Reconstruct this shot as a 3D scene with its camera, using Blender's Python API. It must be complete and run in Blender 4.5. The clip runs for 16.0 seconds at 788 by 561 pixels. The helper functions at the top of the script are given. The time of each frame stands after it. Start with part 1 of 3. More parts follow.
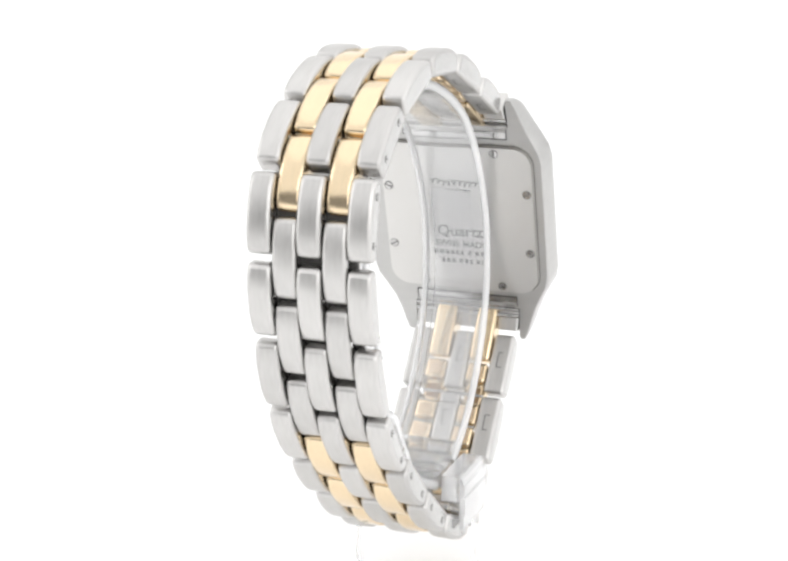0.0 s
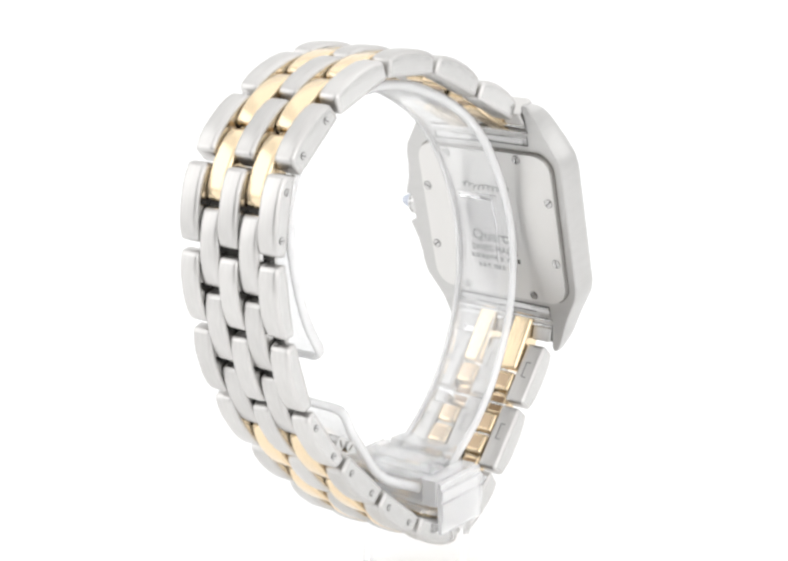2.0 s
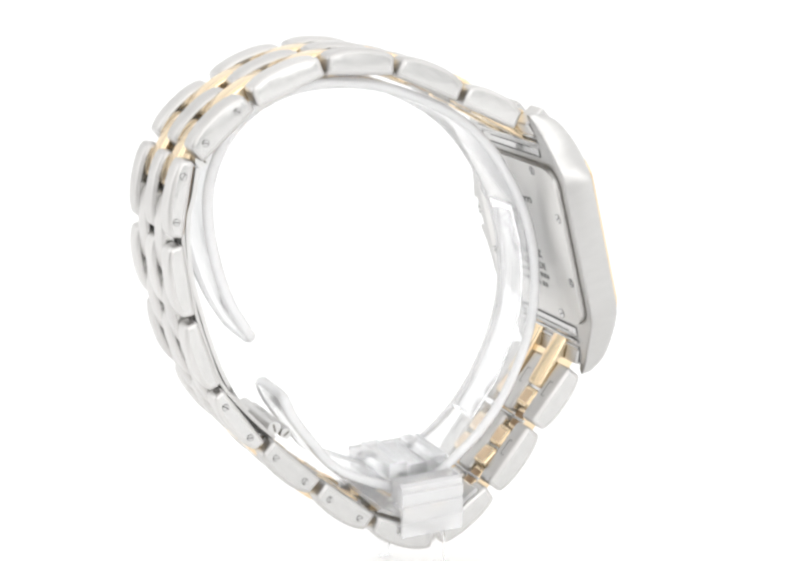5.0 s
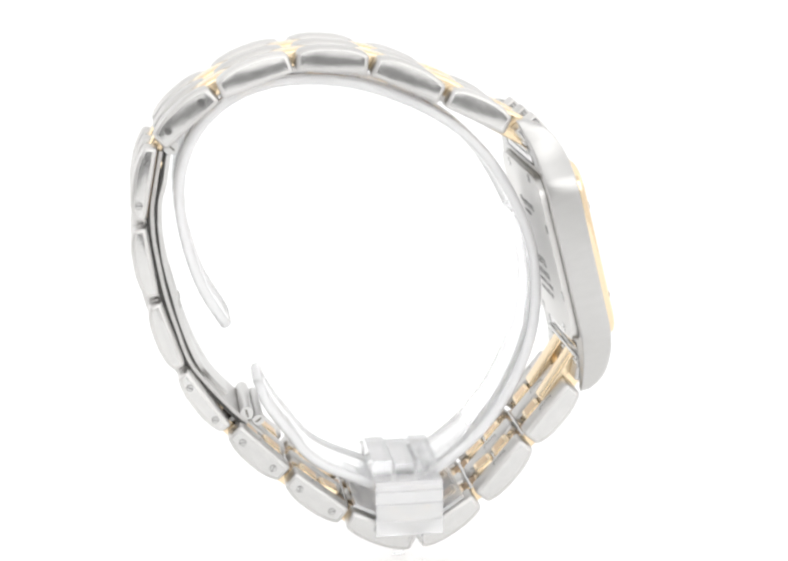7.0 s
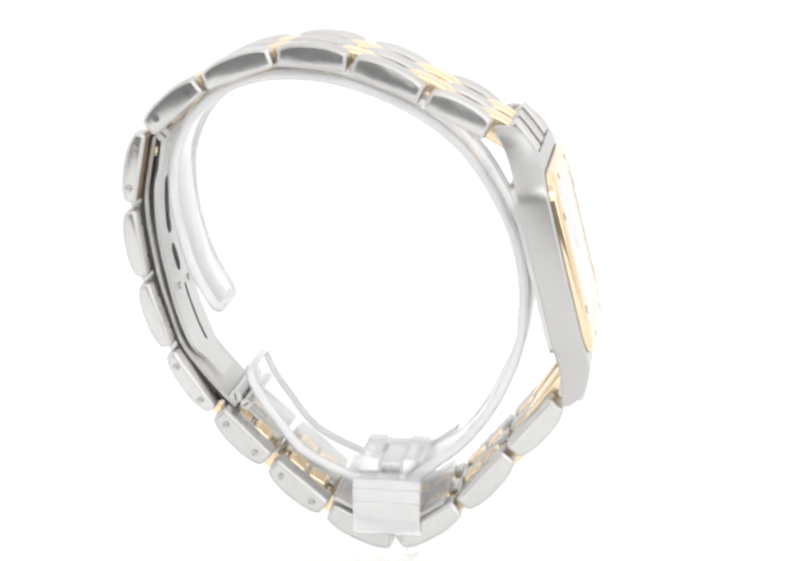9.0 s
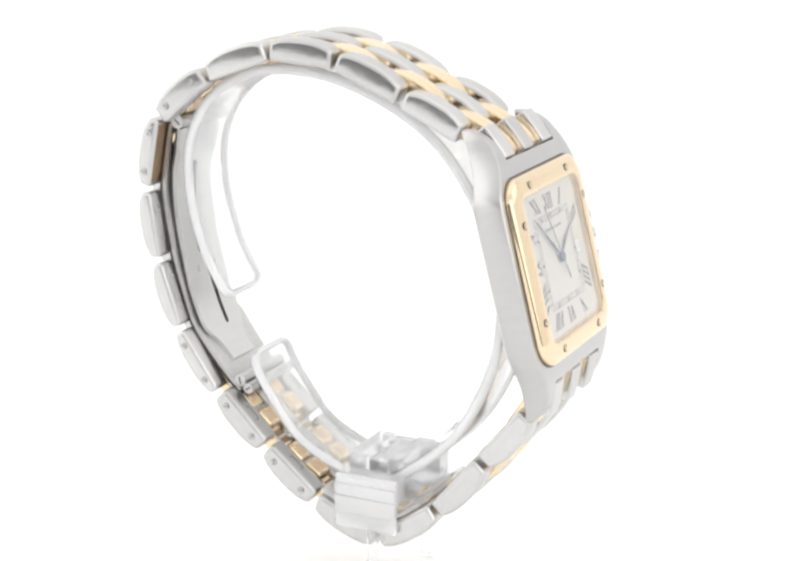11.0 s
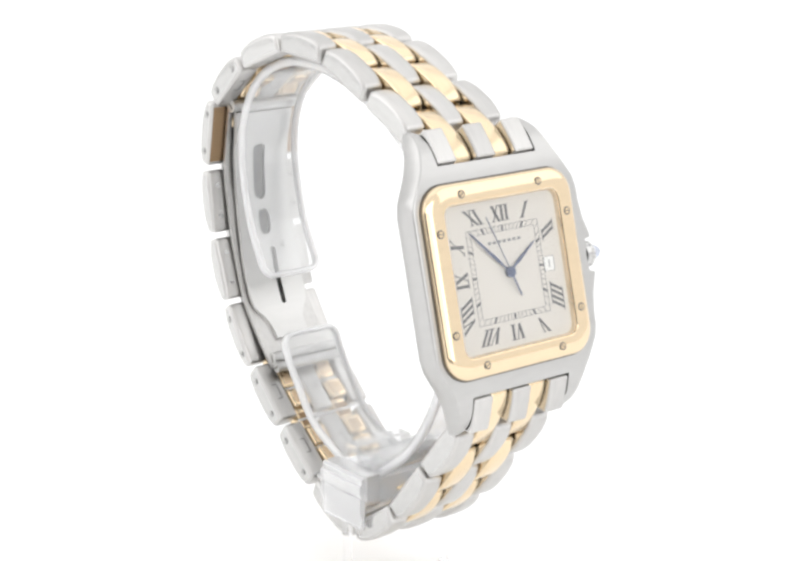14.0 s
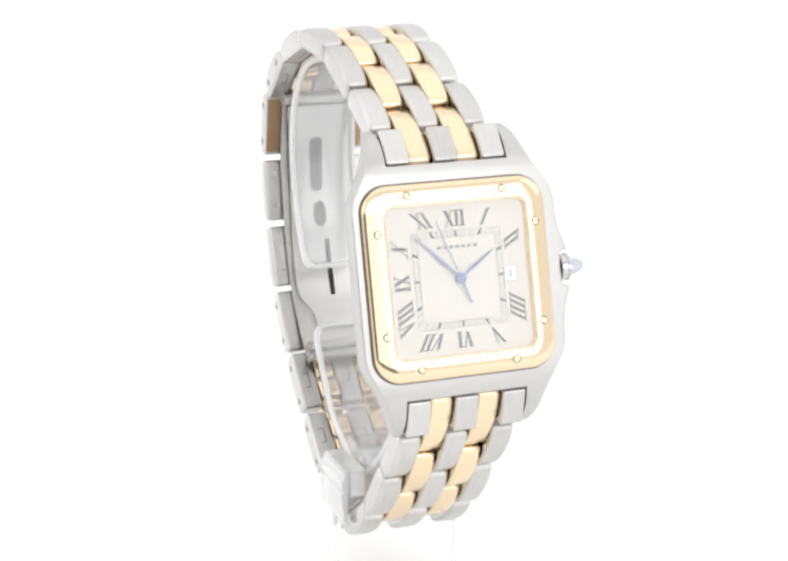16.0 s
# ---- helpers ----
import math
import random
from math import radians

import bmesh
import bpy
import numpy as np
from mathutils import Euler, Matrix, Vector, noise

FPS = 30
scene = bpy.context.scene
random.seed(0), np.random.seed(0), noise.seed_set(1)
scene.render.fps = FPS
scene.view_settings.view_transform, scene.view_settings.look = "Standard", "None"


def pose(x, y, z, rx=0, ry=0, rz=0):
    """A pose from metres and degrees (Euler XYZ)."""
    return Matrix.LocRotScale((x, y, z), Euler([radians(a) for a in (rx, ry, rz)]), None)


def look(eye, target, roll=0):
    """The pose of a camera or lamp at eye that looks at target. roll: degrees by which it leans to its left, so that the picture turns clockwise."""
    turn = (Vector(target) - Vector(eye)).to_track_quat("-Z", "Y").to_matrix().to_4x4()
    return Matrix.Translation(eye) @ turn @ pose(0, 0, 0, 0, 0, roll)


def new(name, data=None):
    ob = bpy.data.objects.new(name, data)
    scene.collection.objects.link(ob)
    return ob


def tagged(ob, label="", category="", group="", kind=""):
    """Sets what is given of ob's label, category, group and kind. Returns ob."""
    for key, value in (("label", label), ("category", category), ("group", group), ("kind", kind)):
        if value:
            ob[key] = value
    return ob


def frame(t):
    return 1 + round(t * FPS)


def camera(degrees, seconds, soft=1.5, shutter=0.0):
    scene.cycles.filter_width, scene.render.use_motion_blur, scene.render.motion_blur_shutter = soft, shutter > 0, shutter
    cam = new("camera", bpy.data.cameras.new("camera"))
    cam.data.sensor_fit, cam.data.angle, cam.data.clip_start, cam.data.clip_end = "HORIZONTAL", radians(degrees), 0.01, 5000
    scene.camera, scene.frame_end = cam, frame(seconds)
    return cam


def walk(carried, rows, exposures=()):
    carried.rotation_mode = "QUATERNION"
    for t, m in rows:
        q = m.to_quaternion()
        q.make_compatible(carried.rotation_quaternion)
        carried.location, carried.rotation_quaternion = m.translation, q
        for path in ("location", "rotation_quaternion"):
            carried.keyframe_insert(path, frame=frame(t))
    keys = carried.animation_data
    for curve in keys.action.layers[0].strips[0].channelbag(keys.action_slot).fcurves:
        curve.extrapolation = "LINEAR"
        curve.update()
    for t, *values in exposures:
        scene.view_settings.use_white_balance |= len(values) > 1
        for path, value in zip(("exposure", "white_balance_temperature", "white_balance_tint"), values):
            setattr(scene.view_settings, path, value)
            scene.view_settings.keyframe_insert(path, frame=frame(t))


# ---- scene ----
# One drawing unit U is 0.91 mm; the watch is drawn in units, with u across the ring, w along its axis, v up.
U = 0.000912
LIFT = 6.0          # height of the drawing's zero above the table

# ---------------------------------------------------------------- camera
cam = camera(25.63, 16.0, soft=2.8)
EYE = Vector((0.0, -260.0, 113.61 + LIFT)) * U
AIM = EYE + Vector((-0.00704553, 0.96545331, -0.26048082))
walk(cam, [(0.0, look(EYE, AIM, -0.3)), (16.0, look(EYE, AIM, -0.3))])

# ---------------------------------------------------------------- light
world = bpy.data.worlds.new("studio")
scene.world = world
world.use_nodes = True
world.node_tree.nodes["Background"].inputs[0].default_value = (1.0, 1.0, 1.0, 1)
world.node_tree.nodes["Background"].inputs[1].default_value = 1.10


def softbox(name, place, target, size, watts):
    data = bpy.data.lights.new(name, "AREA")
    data.shape, data.size, data.size_y, data.energy = "RECTANGLE", size[0], size[1], watts
    data.color = (1.0, 0.995, 0.985)
    ob = new(name, data)
    ob.matrix_world = look(place, target)
    return ob


softbox("softbox_top", (0.0, 0.12, 0.62), (0, 0.12, 0), (0.8, 0.8), 0.6)
softbox("softbox_front", (0.2, -0.64, 0.275), (0, 0, 0.04), (0.9, 0.48), 1.95)
softbox("softbox_left", (-0.75, 0.0, 0.35), (0, 0, 0.05), (0.6, 0.6), 1.05)
softbox("softbox_right", (0.72, 0.0, 0.52), (0, 0, 0.05), (0.6, 0.5), 0.6)


# ---------------------------------------------------------------- materials
def material(name, colour, rough, metal=0.0, vary=0.06, grain=(40, 40, 40), bump=0.0, bump_scale=900.0, rough_vary=0.08, **more):
    m = bpy.data.materials.new(name)
    m.use_nodes = True
    nt = m.node_tree
    b = nt.nodes["Principled BSDF"]
    b.inputs["Base Color"].default_value = (*colour, 1)
    b.inputs["Roughness"].default_value = rough
    b.inputs["Metallic"].default_value = metal
    for k, v in more.items():
        b.inputs[k.replace("_", " ")].default_value = v
    tc = nt.nodes.new("ShaderNodeTexCoord")
    mp = nt.nodes.new("ShaderNodeMapping")
    mp.inputs["Scale"].default_value = grain
    nt.links.new(tc.outputs["Object"], mp.inputs["Vector"])
    n = nt.nodes.new("ShaderNodeTexNoise")
    n.inputs["Scale"].default_value = 12.0
    n.inputs["Detail"].default_value = 6.0
    nt.links.new(mp.outputs["Vector"], n.inputs["Vector"])
    info = nt.nodes.new("ShaderNodeObjectInfo")
    add = nt.nodes.new("ShaderNodeMath")
    add.operation = "MULTIPLY_ADD"
    add.inputs[1].default_value = 0.5
    nt.links.new(info.outputs["Random"], add.inputs[0])
    nt.links.new(n.outputs["Fac"], add.inputs[2])
    mix = nt.nodes.new("ShaderNodeMix")
    mix.data_type = "RGBA"
    nt.links.new(add.outputs[0], mix.inputs["Factor"])
    mix.inputs["A"].default_value = (*[c * (1 - vary) for c in colour], 1)
    mix.inputs["B"].default_value = (*[min(1.0, c * (1 + vary)) for c in colour], 1)
    nt.links.new(mix.outputs["Result"], b.inputs["Base Color"])
    r = nt.nodes.new("ShaderNodeMapRange")
    r.inputs["To Min"].default_value = max(0.02, rough - rough_vary)
    r.inputs["To Max"].default_value = rough + rough_vary
    nt.links.new(n.outputs["Fac"], r.inputs["Value"])
    nt.links.new(r.outputs["Result"], b.inputs["Roughness"])
    if bump:
        fine = nt.nodes.new("ShaderNodeTexNoise")
        fine.inputs["Scale"].default_value = bump_scale / 40.0
        fine.inputs["Detail"].default_value = 3.0
        nt.links.new(mp.outputs["Vector"], fine.inputs["Vector"])
        bp = nt.nodes.new("ShaderNodeBump")
        bp.inputs["Strength"].default_value = bump
        bp.inputs["Distance"].default_value = 0.0001
        nt.links.new(fine.outputs["Fac"], bp.inputs["Height"])
        nt.links.new(bp.outputs["Normal"], b.inputs["Normal"])
    return m


STEEL = (0.555, 0.546, 0.535)
brushed = material("brushed steel", STEEL, 0.38, 1.0, 0.15, (26, 130, 130), 0.06, 900, rough_vary=0.1)
case_steel = material("satin case steel", (0.505, 0.50, 0.492), 0.33, 1.0, 0.06, (30, 90, 30), 0.35, 60, rough_vary=0.03)
polished = material("polished steel", (0.55, 0.546, 0.54), 0.12, 1.0, 0.03, (30, 30, 30), 0.0, rough_vary=0.04)
flank_steel = material("satin steel flank", (0.57, 0.565, 0.556), 0.17, 1.0, 0.10, (50, 60, 110), 0.12, 500, rough_vary=0.05)
clasp_steel = material("worn clasp steel", (0.60, 0.595, 0.585), 0.36, 1.0, 0.06, (160, 30, 30), 0.03, 600)
gold = material("polished yellow gold", (0.80, 0.645, 0.45), 0.08, 1.0, 0.04, (40, 90, 40), 0.04, 500, rough_vary=0.03)
gold_satin = material("satin yellow gold", (0.81, 0.655, 0.45), 0.19, 1.0, 0.07, (26, 110, 110), 0.05, 500, rough_vary=0.06)
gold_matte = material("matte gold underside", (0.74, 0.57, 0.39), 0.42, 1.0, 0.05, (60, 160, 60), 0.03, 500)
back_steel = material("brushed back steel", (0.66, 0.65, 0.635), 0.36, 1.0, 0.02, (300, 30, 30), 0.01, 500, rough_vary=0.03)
# dark gold: the liners' brown, and shade painted into the link notches
gold_dark = material("dark gold of liners and notch shade", (0.33, 0.225, 0.135), 0.36, 1.0, 0.08, (40, 160, 40), 0.08, 500)
dial_paint = material("cream dial lacquer", (0.67, 0.64, 0.59), 0.42, 0.0, 0.02, (60, 60, 60), 0.03, 700)
print_black = material("black dial print", (0.095, 0.095, 0.1), 0.45, 0.0, 0.1)
print_grey = material("grey dial print", (0.22, 0.22, 0.22), 0.5, 0.0, 0.1)
engraving = material("dark engraved line", (0.13, 0.125, 0.12), 0.5, 0.6, 0.1)
# a darker steel tone, for the case-back seam and the hinge slots
seam_steel = material("dark seam and slot steel", (0.14, 0.13, 0.11), 0.5, 0.8, 0.15)
# near-black colour that paints shade into gaps and recesses
gap_shade = material("painted gap shade", (0.05, 0.048, 0.045), 0.6, 0.0, 0.1)
blued = material("blued steel", (0.13, 0.16, 0.25), 0.25, 1.0, 0.06)
cabochon_blue = material("pale blue cabochon", (0.66, 0.70, 0.80), 0.06, 0.0, 0.03, Transmission_Weight=0.55, IOR=1.6)
date_white = material("white date disc", (0.82, 0.82, 0.80), 0.5, 0.0, 0.02)
acrylic = material("clear acrylic", (0.97, 0.975, 0.98), 0.04, 0.0, 0.005, (30, 30, 30), 0.0, rough_vary=0.02, Transmission_Weight=0.88, IOR=1.12, Coat_Weight=1.0, Coat_IOR=1.7, Coat_Roughness=0.12)
hazy = material("hazy clear acrylic", (0.97, 0.97, 0.975), 0.06, 0.0, 0.01, (60, 60, 60), 0.0, rough_vary=0.03, Transmission_Weight=0.70, IOR=1.15, Coat_Weight=1.0, Coat_IOR=2.0, Coat_Roughness=0.2)
frosted = material("frosted acrylic edge", (0.97, 0.97, 0.975), 0.22, 0.0, 0.01, (60, 60, 60), 0.0, Transmission_Weight=0.5, IOR=1.12, Coat_Weight=1.0, Coat_IOR=2.0, Coat_Roughness=0.2)
film_clear = material("thin clear film", (0.98, 0.98, 0.985), 0.05, 0.0, 0.005, (60, 60, 60), 0.0, rough_vary=0.03, Transmission_Weight=0.97, IOR=1.12)
crystal_glass = material("watch crystal", (1.0, 1.0, 1.0), 0.03, 0.0, 0.0, rough_vary=0.01, Transmission_Weight=1.0, IOR=1.6)
paper = material("white seamless paper", (0.965, 0.965, 0.965), 0.85, 0.0, 0.008, (3, 3, 3), 0.05, 800)
pale_wall = material("grey reflection wall", (0.22, 0.22, 0.22), 0.9, 0.0, 0.1, (2, 2, 2), 0.05, 300)


# ---------------------------------------------------------------- helpers
def part(name, bm, mat, parent=None, label="", m=None, smooth=35.0):
    """One mesh object from a bmesh drawn in units."""
    bmesh.ops.scale(bm, vec=(U, U, U), verts=bm.verts)
    bmesh.ops.recalc_face_normals(bm, faces=bm.faces)
    me = bpy.data.meshes.new(name)
    bm.to_mesh(me)
    bm.free()
    me.materials.append(mat)
    if smooth:
        me.polygons.foreach_set("use_smooth", [True] * len(me.polygons))
        me.set_sharp_from_angle(angle=radians(smooth))
    return place(name, me, parent, label, m)


def place(name, me, parent=None, label="", m=None):
    ob = new(name, me)
    ob.parent = parent
    if m is not None:
        ob.matrix_basis = in_metres(m)
    if label:
        ob["label"] = label
    return ob


def in_metres(m):
    k = m.copy()
    k.translation = m.translation * U
    return k


def prism(points, z0, z1):
    """A plate with the outline points, from z0 to z1."""
    bm = bmesh.new()
    a = [bm.verts.new((x, y, z0)) for x, y in points]
    b = [bm.verts.new((x, y, z1)) for x, y in points]
    n = len(points)
    bm.faces.new(a[::-1])
    bm.faces.new(b)
    for i in range(n):
        bm.faces.new((a[i], a[(i + 1) % n], b[(i + 1) % n], b[i]))
    return bm


def rounded(hx, hy, r, steps=7, cx=0.0, cy=0.0):
    """The outline of a rounded rectangle."""
    out = []
    for sx, sy, a0 in ((1, 1, 0), (-1, 1, 90), (-1, -1, 180), (1, -1, 270)):
        for k in range(steps + 1):
            a = radians(a0 + 90 * k / steps)
            out.append((cx + sx * (hx - r) + r * math.cos(a), cy + sy * (hy - r) + r * math.sin(a)))
    return out


def ring(sections):
    """A closed band through loops of equal length, given as lists of 3D points; the last joins the first."""
    bm = bmesh.new()
    loops = [[bm.verts.new(p) for p in s] for s in sections]
    n = len(loops[0])
    for a, b in zip(loops, loops[1:] + loops[:1]):
        for i in range(n):
            bm.faces.new((a[i], a[(i + 1) % n], b[(i + 1) % n], b[i]))
    return bm


def soften(bm, width, segments=2, angle=30.0, spare=None):
    edges = [e for e in bm.edges if len(e.link_faces) == 2 and e.calc_face_angle() > radians(angle)]
    if spare:
        edges = [e for e in edges if not spare((e.verts[0].co + e.verts[1].co) / 2)]
    bmesh.ops.bevel(bm, geom=edges, offset=width, segments=segments, profile=0.6, affect="EDGES", clamp_overlap=True)
    return bm


def block(x0, x1, y0, y1, z0, z1, bev=0.0, seg=2):
    bm = prism([(x0, y0), (x1, y0), (x1, y1), (x0, y1)], z0, z1)
    return soften(bm, bev, seg) if bev else bm


def add_stroke(bm, p, q, width, z0, z1):
    """A straight bar from p to q in the xy plane."""
    d = (Vector(q) - Vector(p)).normalized()
    s = Vector((-d.y, d.x)) * width / 2
    c = [Vector(p) - s, Vector(q) - s, Vector(q) + s, Vector(p) + s]
    v = [bm.verts.new((k.x, k.y, z)) for z in (z0, z1) for k in c]
    for f in ((3, 2, 1, 0), (4, 5, 6, 7), (0, 1, 5, 4), (1, 2, 6, 5), (2, 3, 7, 6), (3, 0, 4, 7)):
        bm.faces.new([v[i] for i in f])


def rod(radius, z0, z1, sides=20, bev=0.0):
    bm = prism([(radius * math.cos(2 * math.pi * k / sides), radius * math.sin(2 * math.pi * k / sides)) for k in range(sides)], z0, z1)
    return soften(bm, bev, 2, 50) if bev else bm


def screw_mesh(name, radius, depth=0.5, well_scale=1.14):
    """A slotted screw head: two half discs with a slot between them over a dark floor."""
    bm = bmesh.new()
    g = radius * 0.16
    for s in (1, -1):
        pts = [(radius * math.cos(a), s * (g + (radius - g) * math.sin(a))) for a in [math.pi * k / 10 for k in range(11)]]
        lo = [bm.verts.new((x, y, -depth)) for x, y in pts]
        hi = [bm.verts.new((x * 0.92, y * 0.97, 0.0)) for x, y in pts]
        bm.faces.new(hi)
        for i in range(11):
            bm.faces.new((lo[i], lo[(i + 1) % 11], hi[(i + 1) % 11], hi[i]))
    well = [bm.verts.new((well_scale * radius * math.cos(a), well_scale * radius * math.sin(a), -0.05)) for a in [math.pi * k / 9 for k in range(18)]]
    bm.faces.new(well).material_index = 1
    bmesh.ops.scale(bm, vec=(U, U, U), verts=bm.verts)
    bmesh.ops.recalc_face_normals(bm, faces=bm.faces)
    me = bpy.data.meshes.new(name)
    bm.to_mesh(me)
    bm.free()
    return me


def catmull(points, per=8):
    """A smooth line through 2D points."""
    p = [Vector(points[0]) * 2 - Vector(points[1])] + [Vector(q) for q in points] + [Vector(points[-1]) * 2 - Vector(points[-2])]
    out = []
    for i in range(1, len(p) - 2):
        for k in range(per):
            t = k / per
            out.append(0.5 * (2 * p[i] + (p[i + 1] - p[i - 1]) * t + (2 * p[i - 1] - 5 * p[i] + 4 * p[i + 1] - p[i + 2]) * t * t
                              + (3 * p[i] - p[i - 1] - 3 * p[i + 1] + p[i + 2]) * t ** 3))
    out.append(p[-2])
    return out


def normals(line):
    out = []
    for i in range(len(line)):
        d = (line[min(i + 1, len(line) - 1)] - line[max(i - 1, 0)]).normalized()
        out.append(Vector((d.y, -d.x)))
    return out


def axes(x, y, z, origin):
    return Matrix(((x[0], y[0], z[0], origin[0]), (x[1], y[1], z[1], origin[1]), (x[2], y[2], z[2], origin[2]), (0, 0, 0, 1)))


# ---------------------------------------------------------------- setting
def setting():
    # a white paper sweep: table, curve and upright back in one sheet
    bm = bmesh.new()
    line = [(-365, 0), (-150, 0), (0, 0), (300, 0), (600, 0)]
    line += [(600 + 250 * math.sin(radians(a)), 250 - 250 * math.cos(radians(a))) for a in range(10, 91, 10)] + [(850, 600), (850, 900)]
    rows = [[bm.verts.new((x, y, z)) for x in (-1000, -500, 0, 500, 1000)] for y, z in line]
    for a, b in zip(rows, rows[1:]):
        for i in range(4):
            bm.faces.new((a[i], a[i + 1], b[i + 1], b[i]))
    sweep = part("backdrop", bm, paper, smooth=60)
    tagged(sweep, "white seamless paper sweep, table and backdrop in one", "backdrop", kind="structure")
    # unseen wall behind the camera, added so the metal reflects something dark
    wall = part("wall_front", block(-2000, 650, -1010, -1000, -900, 420), pale_wall, smooth=0)
    tagged(wall, "unseen grey wall added behind the camera to darken reflections", "wall", kind="structure")


# ---------------------------------------------------------------- the watch
watch = tagged(new("wristwatch"), "square steel and gold wristwatch on a closed two-tone link bracelet", "watch")

# joints of the bracelet, from the upper lugs round to the lower ones (u, v)
JOINTS = [(14.2, 69.1), (4.4, 74.0), (-6.5, 78.9), (-17.8, 79.7), (-29.0, 75.6), (-37.8, 68.1), (-40.1, 56.4), (-38.5, 45.0),
          (-35.0, 34.1), (-28.3, 24.4), (-20.0, 16.2), (-11.0, 8.8), (-0.2, 4.0), (9.9, 10.6), (17.5, 19.6), (24.8, 28.4)]
THICK, COLUMN = 3.85, 3.62
OUT = Vector((0.9700, 0, 0.2440))        # the way the dial faces
UP = Vector((-0.2440, 0, 0.9700))
HEART = Vector((25.89, 0, 50.46))        # the middle of the dial
CASE = axes((0, 1, 0), UP, OUT, HEART)   # x across, y towards twelve, z out of the dial


def link_mesh(name, length, width, thick, mat, rise=1.0, bev=0.28, notch=False, power=2.8, flank=None):
    """A link: flat below, square ends, domed above."""
    h = thick / 2
    pts = [(-length / 2, -h), (length / 2, -h)]
    if notch:          # a cut across the underside shows the pin loops
        pts[1:1] = [(-2.1, -h), (-1.9, -h + 1.2), (1.9, -h + 1.2), (2.1, -h)]
    n = 8
    for k in range(n + 1):
        x = length / 2 * math.cos(math.pi * (0.04 + 0.92 * k / n)) / math.cos(math.pi * 0.04)
        pts.append((x, h - rise * abs(x / (length / 2)) ** power))
    bm = bmesh.new()
    a = [bm.verts.new((x, -width / 2, z)) for x, z in pts]
    b = [bm.verts.new((x, width / 2, z)) for x, z in pts]
    m = len(pts)
    bm.faces.new(a)
    bm.faces.new(b[::-1])
    for i in range(m):
        bm.faces.new((a[i], a[(i + 1) % m], b[(i + 1) % m], b[i]))
    bmesh.ops.recalc_face_normals(bm, faces=bm.faces)
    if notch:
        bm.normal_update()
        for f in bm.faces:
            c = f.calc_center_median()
            # undersides are matte; inside the notch a darker gold paints the recess's shade
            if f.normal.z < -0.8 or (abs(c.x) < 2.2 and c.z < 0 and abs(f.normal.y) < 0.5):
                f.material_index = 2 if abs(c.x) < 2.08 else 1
    else:              # the flanks are polished, the top is brushed
        bm.normal_update()
        for f in bm.faces:
            if abs(f.normal.y) > 0.9:
                f.material_index = 1
    soften(bm, bev, 3, 40)
    bmesh.ops.scale(bm, vec=(U, U, U), verts=bm.verts)
    me = bpy.data.meshes.new(name)
    bm.to_mesh(me)
    bm.free()
    me.materials.append(mat)
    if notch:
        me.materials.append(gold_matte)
        me.materials.append(gold_dark)
    else:
        me.materials.append(flank or flank_steel)
    me.polygons.foreach_set("use_smooth", [True] * len(me.polygons))
    me.set_sharp_from_angle(angle=radians(38))
    return me


def along(p, q, w, lift=0.0, tip=0.0):
    """The pose of a link between the joints p and q in the column at w."""
    d = (Vector(q) - Vector(p)).normalized()
    c = (Vector(p) + Vector(q)) / 2
    n = Vector((d.y, -d.x))
    m = axes((d.x, 0, d.y), (0, -1, 0), (n.x, 0, n.y), (c.x + n.x * lift, w, c.y + n.y * lift))
    return m @ pose(0, 0, 0, tip, 0, 0)


